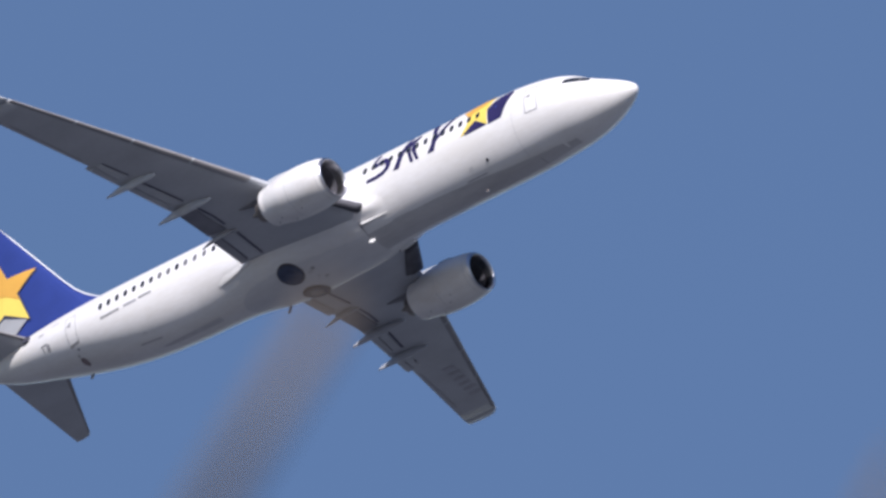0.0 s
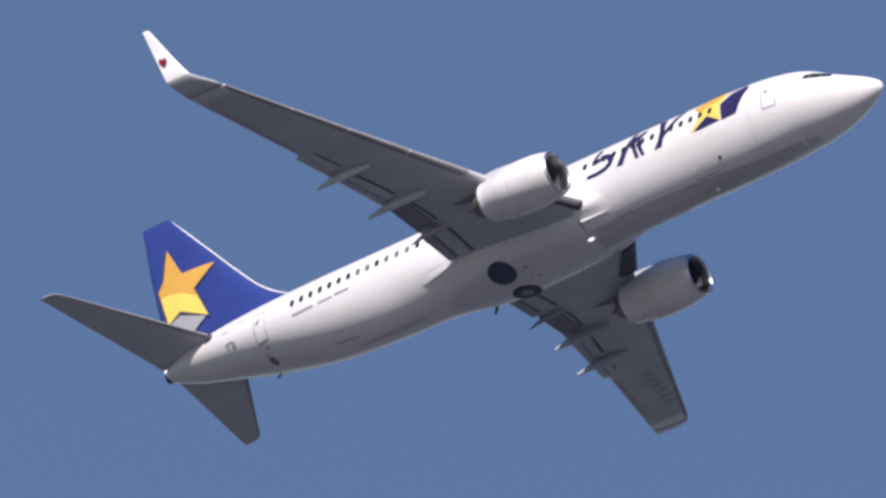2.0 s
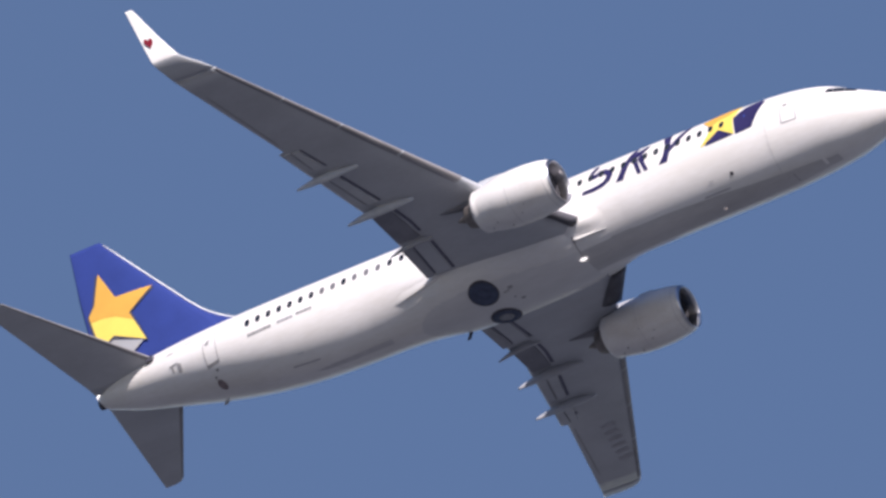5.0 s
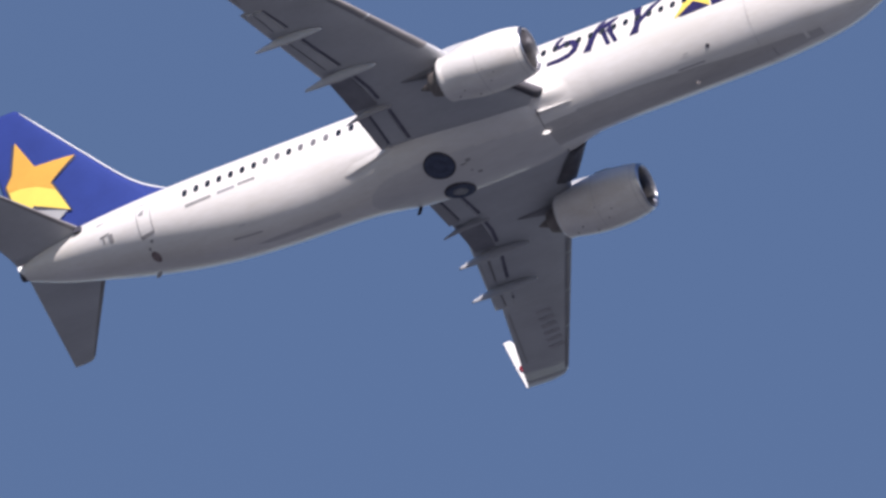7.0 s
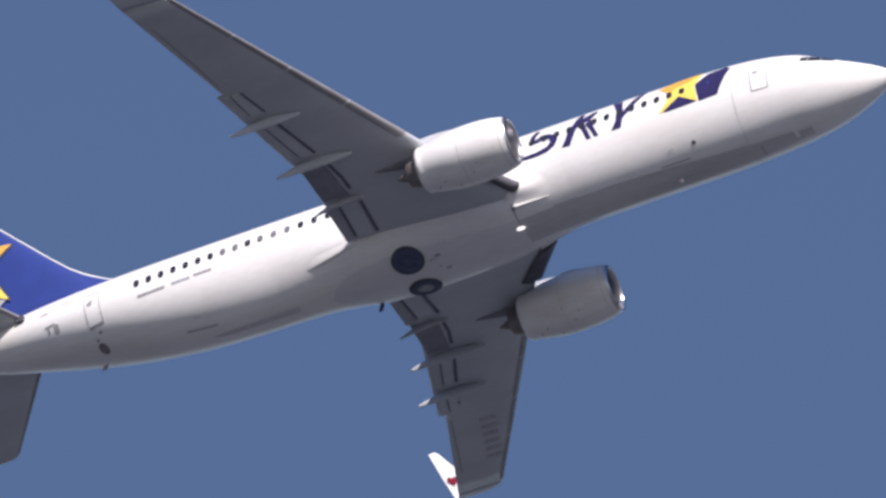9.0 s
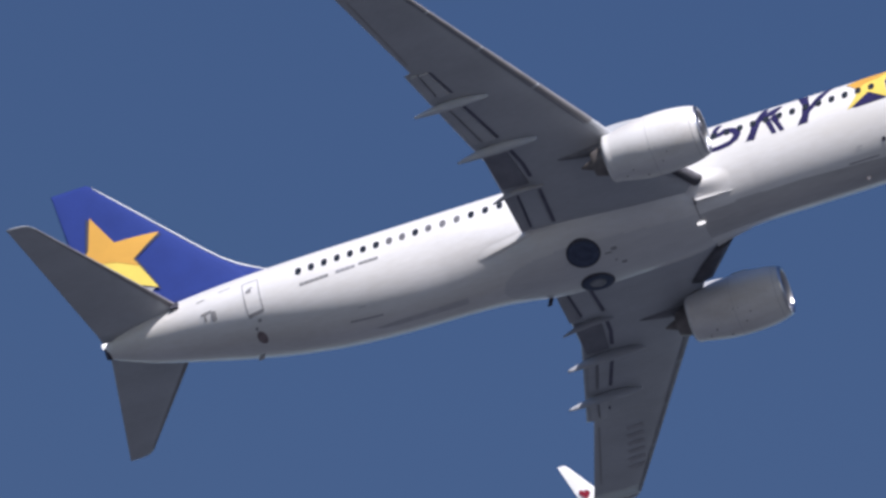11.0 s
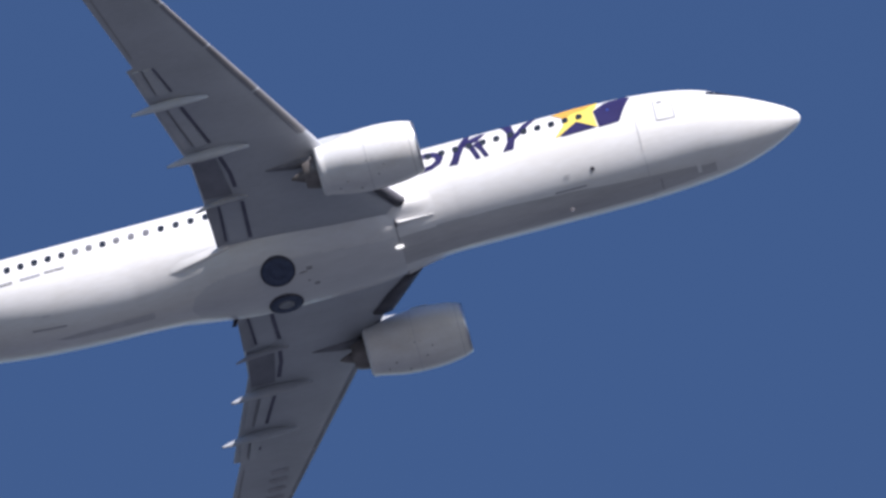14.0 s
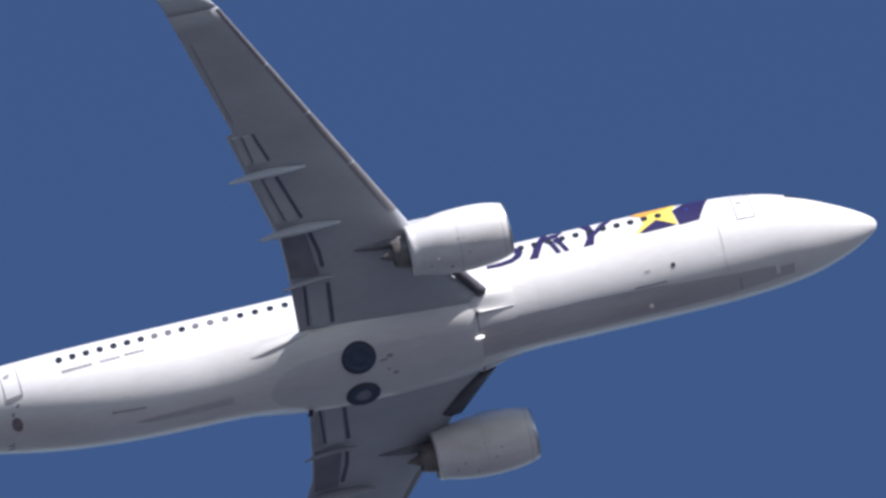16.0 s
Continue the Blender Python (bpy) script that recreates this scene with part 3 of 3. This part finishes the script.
for side in (-1, 1):
    wing(side)
    winglet(side)
    engine(side)
    stabiliser(side)
    wheel(side)
    fairing(side, 9.12 + 0.06 * side, 19.95, 22.8, -0.66, 0.19)
    fairing(side, 6.50 + 0.08 * side, 19.0, 22.05, -1.08, 0.21)
    fairing(side, 4.14, 19.5, 21.5, -1.50, 0.13, FLAP)
fin()

# ---- marks and openings on the fuselage ----
side_of = lambda s, z, out: hull_z(s, z, out)
STATIONS = [29.58 - 0.508 * k for k in range(11)] + [24.5 - 0.552 * k for k in range(1, 9)] + [13.942 - 0.508 * k for k in range(14)]
for k, s in enumerate(STATIONS):
    z = 0.28 + 0.06 * min(1, k / 10) if s > 18 else 0.44
    # a few panes are paler, with a reflection put into their colour
    sheen = k in (7, 8, 10, 11, 12)
    patch("cabin_window", rounded(s, z, 0.23, 0.33, 0.10, 2), SHEEN_PANE if sheen else GLASS, body, side_of, step=(0.5, 0.5), thick=0.012)
for s0, s1, z0, z1 in ((31.18, 31.80, -0.66, 0.64), (4.0, 4.65, -0.62, 0.62)):
    sm = (s0 + s1) / 2
    for pts in ([(s0, z0), (s0, z1)], [(s1, z0), (s1, z1)], [(s0, z1), (s1, z1)]):
        patch("door_seam", band(pts, 0.03 if s0 > 10 else 0.045), SEAM if s0 > 10 else MARK, body, side_of)
    patch("door_sill", band([(s0, z0), (s1, z0)], 0.10 if s0 > 10 else 0.045), SEAM, body, side_of)
    patch("door_handle", rounded(sm + 0.1, z1 - 0.45, 0.22, 0.14, 0.05), SEAM, body, side_of)
# flight deck glazing
for pts in ([(1.50, 0.06), (1.94, 0.11), (2.0, 0.46), (1.66, 0.42)], [(1.957, 0.11), (2.42, 0.17), (2.40, 0.52), (2.02, 0.465)], [(2.437, 0.17), (2.74, 0.24), (2.68, 0.46), (2.42, 0.51)]):
    patch("flight_deck_pane", pts, GLASS, body, side_of, "dark flight deck pane")
# airline mark: slanted navy strokes and a yellow star, as plain shapes
STROKES = [[(13.86, -0.30), (13.82, -0.13), (13.3, -0.12), (12.87, -0.03), (12.69, 0.14), (12.74, 0.30), (12.97, 0.42), (13.17, 0.31), (13.37, 0.30), (13.54, 0.54), (13.45, 0.82), (13.28, 1.12), (13.10, 0.98), (13.27, 0.68), (13.30, 0.52), (13.19, 0.55), (13.03, 0.68), (12.73, 0.62), (12.44, 0.42), (12.40, 0.16), (12.55, -0.09), (12.89, -0.26), (13.33, -0.32)],
           [(12.28, -0.30), (11.95, -0.33), (11.76, 0.06), (11.36, 0.92), (11.30, 1.20), (11.50, 1.22), (11.76, 0.66), (11.97, 0.36), (12.06, 0.08)], [(11.70, 0.37), (11.36, 0.50), (11.06, 0.60), (10.75, 0.98), (10.90, 1.10), (11.47, 0.82), (11.65, 0.60)],
           [(11.48, 0.42), (11.29, 0.50), (11.09, -0.31), (11.27, -0.32)], [(11.27, 0.42), (11.08, 0.60), (10.92, 0.53), (10.93, 0.16), (10.78, -0.30), (10.95, -0.31), (11.11, 0.12)],
           [(10.28, -0.31), (9.88, -0.30), (9.75, 0.11), (9.37, 0.47), (9.02, 0.95), (8.82, 1.30), (9.02, 1.36), (9.35, 0.95), (9.71, 0.44), (9.78, 1.22), (10.18, 1.28), (9.99, 0.57), (10.05, 0.08)]]
for pts in STROKES:
    patch("livery_stroke", pts, NAVY, body, side_of, "slanted navy livery stroke")
patch("livery_star", [(8.35, -0.31), (7.99, 0.14), (7.84, 0.49), (8.30, 1.05), (7.76, 1.26), (7.2, 1.38), (6.55, 1.34), (6.68, 0.74), (6.82, 0.55), (6.77, -0.29), (7.47, 0.21), (8.15, -0.26)], YELLOW, body, side_of, "yellow livery star")
patch("livery_star_top", [(8.30, 1.05), (7.76, 1.26), (7.2, 1.38), (6.62, 1.30), (7.02, 0.87), (7.54, 0.76), (7.84, 0.52)], ORANGE, body, side_of, "orange upper part of the livery star", thick=0.006)
patch("livery_wedge", [(8.16, -0.26), (7.48, 0.19), (6.82, -0.28), (8.02, -0.31)], NAVY, body, side_of, "navy wedge", thick=0.006)
patch("livery_block", [(6.80, 0.54), (6.71, -0.32), (5.96, -0.28), (5.68, 0.28), (5.40, 0.92), (5.62, 1.18), (6.30, 1.02)], NAVY, body, side_of, "navy livery block")
patch("livery_fleck", rounded(6.28, 0.42, 0.10, 0.16, 0.04, 2), BLUE, body, side_of, "small blue fleck", thick=0.006)
# thin grey bars below the windows
for a, b, z in ((29.62, 28.42, -0.33), (28.20, 27.45, -0.32), (27.30, 26.6, -0.29)):
    for k in range(max(2, round((a - b) / 0.19))):
        patch("grey_bar", rounded(a - 0.19 * k - 0.09, z, 0.178, 0.105, 0.012, 1), MARK if z == -0.32 else SEAM, body, side_of)
for s, z, w, h in ((33.08, -0.14, 0.20, 0.32), (33.34, 0.06, 0.44, 0.07), (33.42, -0.10, 0.07, 0.2), (33.48, 0.66, 0.34, 0.05), (32.5, 0.74, 0.5, 0.035), (31.44, -0.86, 0.14, 0.07), (31.66, -0.98, 0.10, 0.06), (31.5, 0.30, 0.2, 0.05)):
    patch("service_panel", rounded(s, z, w, h, min(w, h) * 0.3, 2), SEAM, body, side_of)
low = lambda s, a, out: hull(s, radians(a), out)
FORE_KEEL = [(3.0, 175), (3.83, 168.5), (5.3, 164.5), (8.0, 158), (10.7, 154.5), (12.6, 155), (14.6, 159)]
for pts in (FORE_KEEL + [(14.6, 197), (12.6, 195), (10.7, 194), (8.0, 193), (5.3, 192), (3.83, 189), (3.0, 184)],
            [(22.2, 169), (25.0, 171.5), (26.6, 174), (27.5, 178), (27.0, 181), (25.0, 180), (22.2, 179)]):
    patch("keel_stain", pts, KEEL if pts[0][0] < 10 else FAINT, body, low, "soiled grey strip along the keel", step=(0.5, 4), thick=-0.009)
for a, b, ang, mark in ((8.84, 7.67, 154.8, 139.5), (28.22, 26.97, 161.0, 146.0)):
    patch("cargo_door_sill", [(a, ang - 0.9), (b, ang - 0.9), (b, ang + 0.9), (a, ang + 0.9)], MARK, body, low, step=(0.4, 2))
    patch("cargo_latch", [(a - 0.45, mark - 0.8), (b + 0.5, mark - 0.8), (b + 0.5, mark + 0.8), (a - 0.45, mark + 0.8)], FAINT, body, low, step=(0.4, 2))
patch("outflow_port", [(7.33 + 0.08 * math.cos(t), 139.3 + 2.6 * math.sin(t)) for t in [2 * math.pi * i / 12 for i in range(12)]], DARK, body, low, step=(0.4, 2))
patch("skin_joint", [(5.40, 95), (5.42, 95), (5.42, 265), (5.40, 265)], FAINT, body, low, step=(0.4, 5))
patch("pitot_probe", rounded(1.21, -0.22, 0.05, 0.26, 0.02, 2), MARK, body, side_of, "small grey probe on the nose")
patch("nose_gear_door", [(3.0, 172), (5.0, 174), (5.0, 186), (3.0, 188)], KEEL, body, low, step=(0.3, 3), thick=0.002)
patch("fairing_seam", [(14.66, 128), (14.70, 128), (14.70, 164), (14.66, 164)], SEAM, body, fair_skin, step=(0.3, 3))
patch("outflow_panel", [(31.58 + 0.19 * math.cos(t), 162 + 10 * math.sin(t)) for t in [2 * math.pi * i / 16 for i in range(16)]], RUST, body, low, "red-brown outflow panel", step=(0.3, 3))
patch("door_edge", [(3.54, 166.5), (3.68, 166.5), (3.68, 181), (3.54, 181)], PALE, body, low, step=(0.3, 3), thick=0.006)
for s in (5.02,):
    patch("gear_door_gap", [(s, 171), (s + 0.03, 171), (s + 0.03, 189), (s, 189)], SEAM, body, low, step=(0.3, 3))


def blade(name, s, y, z, h, c, mat, label=""):
    bm = loft([section(s, s + c, lambda q, u, k=k: (-(q + 0.35 * h * k), y + u, z - h * k), 0.12, 6) for k in (0, 0.5, 1.0)])
    return part(name, bm, mat, body, label)


blade("blade_antenna", 20.98, 1.32, -1.92, 0.36, 0.18, DARK, "dark blade antenna under the belly")
blade("drain_mast", 31.75, 0.3, -1.22, 0.24, 0.22, SEAM, "grey drain mast")
bm = bmesh.new()
bmesh.ops.create_uvsphere(bm, u_segments=16, v_segments=10, radius=0.085, matrix=Matrix.Translation(fair_skin(14.72, 166.0, 0.03)) @ Matrix.Diagonal((2.0, 0.85, 0.7, 1)))
part("landing_lamp", bm, GLOW, body, "lit landing lamp let down from the belly")
for s, y, z, mat, nm, r in ((8.39, 0.0, -2.15, BEACON, "beacon", 0.09), (37.56, -0.06, 1.12, GLOW, "tail_lamp", 0.14)):
    bm = bmesh.new()
    bmesh.ops.create_uvsphere(bm, u_segments=16, v_segments=10, radius=r, matrix=Matrix.Translation((-s, y, z)))
    part(nm, bm, mat, body)
keel = lambda s, y, out: fair_skin(s, 180 + 25.0 * y, 0.012)
for s, y, w, h in ((18.05, -0.75, 0.22, 0.14), (18.3, -0.62, 0.3, 0.05), (17.9, 0.1, 0.2, 0.14), (18.15, -0.15, 0.1, 0.1)):
    patch("belly_vent", rounded(s, y, w, h, 0.04, 2), SEAM, belly, keel)
for side in (1, -1):
    rings = []
    for k in range(12):
        u = k / 11
        s = 13.25 + 1.38 * u
        q = fair_skin(s, 180 - side * 38.0, 0.01)
        r = 0.012 + 0.085 * u ** 1.3
        rings.append([q + Vector((0, -side * r * 1.25 * math.cos(a), r * 0.8 * math.sin(a))) for a in [2 * math.pi * i / 14 for i in range(14)]])
    scoop = part("ram_air_scoop", loft(rings), WHITE, body, "white air scoop ahead of the wing root")
    part("scoop_mouth", loft([[p + Vector((-d, 0, 0)) for p in rings[-1]] for d in (0.004, 0.03)]), DARK, scoop)
# tail cone exhaust
part("tail_exhaust", loft([[(-s, r * math.sin(2 * math.pi * i / 24), 0.78 + r * 1.05 * math.cos(2 * math.pi * i / 24)) for i in range(24)] for s, r in ((37.40, 0.25), (37.58, 0.22), (37.58, 0.17), (37.48, 0.16))], cap=True), DARK, body, "dark exhaust of the tail cone")

# ---- ground and a bare tree by the camera ----
# unseen ground sheet, its colour set for the light it throws on the underside
bm = bmesh.new()
bmesh.ops.create_grid(bm, x_segments=40, y_segments=40, size=20000)
ground = tagged(part("ground", bm, GROUND, None), "unseen dark blue-grey ground, added to bounce light upwards", "ground", kind="structure")


def tree(base, tips):
    """Bare tree whose highest twigs end at the tips given."""
    random.seed(5)
    t = tagged(new("tree"), "tall bare tree with thin brown twigs", "tree")
    t.matrix_world = Matrix.Translation(base)
    def limb(name, pts, r0, r1):
        rings = []
        for i, p in enumerate(pts):
            d = (pts[min(i + 1, len(pts) - 1)] - pts[max(i - 1, 0)]).normalized()
            a = d.orthogonal().normalized()
            b = d.cross(a)
            r = r0 + (r1 - r0) * i / (len(pts) - 1)
            rings.append([p + (a * math.cos(2 * math.pi * k / 8) + b * math.sin(2 * math.pi * k / 8)) * r for k in range(8)])
        part(name, loft(rings), BARK, t)
    def bend(a, b, amt, n=9):
        off = Vector((random.uniform(-1, 1), random.uniform(-1, 1), 0)) * amt
        return [a.lerp(b, i / (n - 1)) + off * math.sin(math.pi * i / (n - 1)) for i in range(n)]
    top = min(p.z for p, way in tips) - base[2]
    crown = Vector((0.2, 0.1, top * 0.72))
    limb("trunk", bend(Vector((0, 0, -0.2)), crown, 0.25), 0.19, 0.08)
    for stout, (p, way) in zip((1.3, 0.8), tips):
        q = p - Vector(base)
        knee = q - way * 1.2
        limb("limb", bend(crown * 0.97, knee, 0.05, 12), 0.05, 0.018 * stout)
        limb("twig", bend(knee, q, 0.004, 10), 0.018 * stout, 0.008 * stout)
    for k in range(26):
        u = random.uniform(0.35, 1.0)
        a = crown * u
        ang = random.uniform(0, 2 * math.pi)
        ln = random.uniform(1.2, 3.0) * (1.3 - u * 0.6)
        e = a + Vector((math.cos(ang) * ln, math.sin(ang) * ln, random.uniform(0.3, 0.9) * ln))
        e.z = min(e.z, top - 0.9)
        pts = bend(a, e, 0.2)
        limb("limb", pts, 0.05 * (1.3 - u), 0.01)
        for j in range(5):
            f = pts[3 + j]
            g = f + Vector((random.uniform(-1, 1), random.uniform(-1, 1), random.uniform(0.1, 0.8))) * 0.7
            g.z = min(g.z, top - 0.7)
            limb("twig", bend(f, g, 0.06, 5), 0.012, 0.004)
    return t


tree((-21.27, 20.48, 0.0), [(Vector((-19.7733, 20.4964, 16.1917)), Vector((0.6001, 0.0064, 0.7999))), (Vector((-19.5188, 20.7785, 16.1389)), Vector((0.5708, -0.0363, 0.8203)))])


def motions():
    walk(plane, [
        (0, pose(-1328.81, 1394.29, 1000.89, -0.939, -9.000, -0.515)),
        (0.5, pose(-1289.85, 1391.59, 1005.62, -0.155, -9.000, -0.284)),
        (1, pose(-1250.71, 1388.96, 1010.39, 0.353, -9.000, -0.080)),
        (1.5, pose(-1211.38, 1386.41, 1015.18, 0.676, -9.000, -0.138)),
        (2, pose(-1171.88, 1383.92, 1020.00, 0.654, -9.000, 0.034)),
        (2.5, pose(-1132.19, 1381.50, 1024.85, 0.669, -9.000, 0.039)),
        (3, pose(-1092.32, 1379.14, 1029.73, 0.254, -9.000, 0.132)),
        (3.5, pose(-1052.27, 1376.84, 1034.65, -0.248, -9.000, 0.224)),
        (4, pose(-1012.03, 1374.60, 1039.60, -0.395, -9.000, 0.185)),
        (4.2, pose(-995.88, 1373.71, 1041.59, -0.593, -9.000, 0.109)),
        (6.3, pose(-824.59, 1364.90, 1062.87, -0.912, -9.000, 0.295)),
        (6.5, pose(-808.10, 1364.09, 1064.93, -0.857, -9.000, 0.245)),
        (7, pose(-766.77, 1362.11, 1070.12, -0.223, -9.000, 0.210)),
        (7.5, pose(-725.26, 1360.17, 1075.35, 0.012, -9.000, 0.083)),
        (8, pose(-683.56, 1358.25, 1080.63, 0.291, -9.000, 0.003)),
        (8.5, pose(-641.68, 1356.36, 1085.96, 0.379, -9.000, -0.058)),
        (9, pose(-599.61, 1354.49, 1091.33, 0.407, -9.000, -0.076)),
        (9.5, pose(-557.37, 1352.64, 1096.75, 0.729, -9.000, -0.164)),
        (10, pose(-514.94, 1350.80, 1102.23, 0.424, -9.000, -0.219)),
        (10.2, pose(-497.91, 1350.07, 1104.43, 0.316, -9.000, -0.278)),
        (12.3, pose(-317.41, 1342.48, 1128.09, 0.236, -9.000, -0.680)),
        (12.5, pose(-300.05, 1341.75, 1130.40, 0.120, -9.000, -0.664)),
        (13, pose(-256.52, 1339.95, 1136.20, -0.314, -9.000, -0.511)),
        (13.3, pose(-230.32, 1338.86, 1139.71, -0.490, -9.000, -0.460)),
        (13.4, pose(-221.57, 1338.49, 1140.88, -0.597, -9.000, -0.440)),
        (13.5, pose(-212.82, 1338.13, 1142.06, -0.704, -9.000, -0.421)),
        (14, pose(-168.93, 1336.30, 1147.99, -1.575, -9.000, -0.286)),
        (14.5, pose(-124.85, 1334.47, 1153.98, -2.797, -9.000, -0.055)),
        (15, pose(-80.60, 1332.61, 1160.03, -4.516, -9.000, 0.351)),
        (15.1, pose(-71.72, 1332.23, 1161.25, -4.841, -9.000, 0.454)),
        (15.2, pose(-62.84, 1331.86, 1162.47, -5.166, -9.000, 0.558)),
        (15.5, pose(-36.16, 1330.73, 1166.15, -5.903, -9.000, 0.708)),
        (16, pose(8.47, 1328.83, 1172.33, -6.774, -9.000, 0.900)),
    ])


motions()
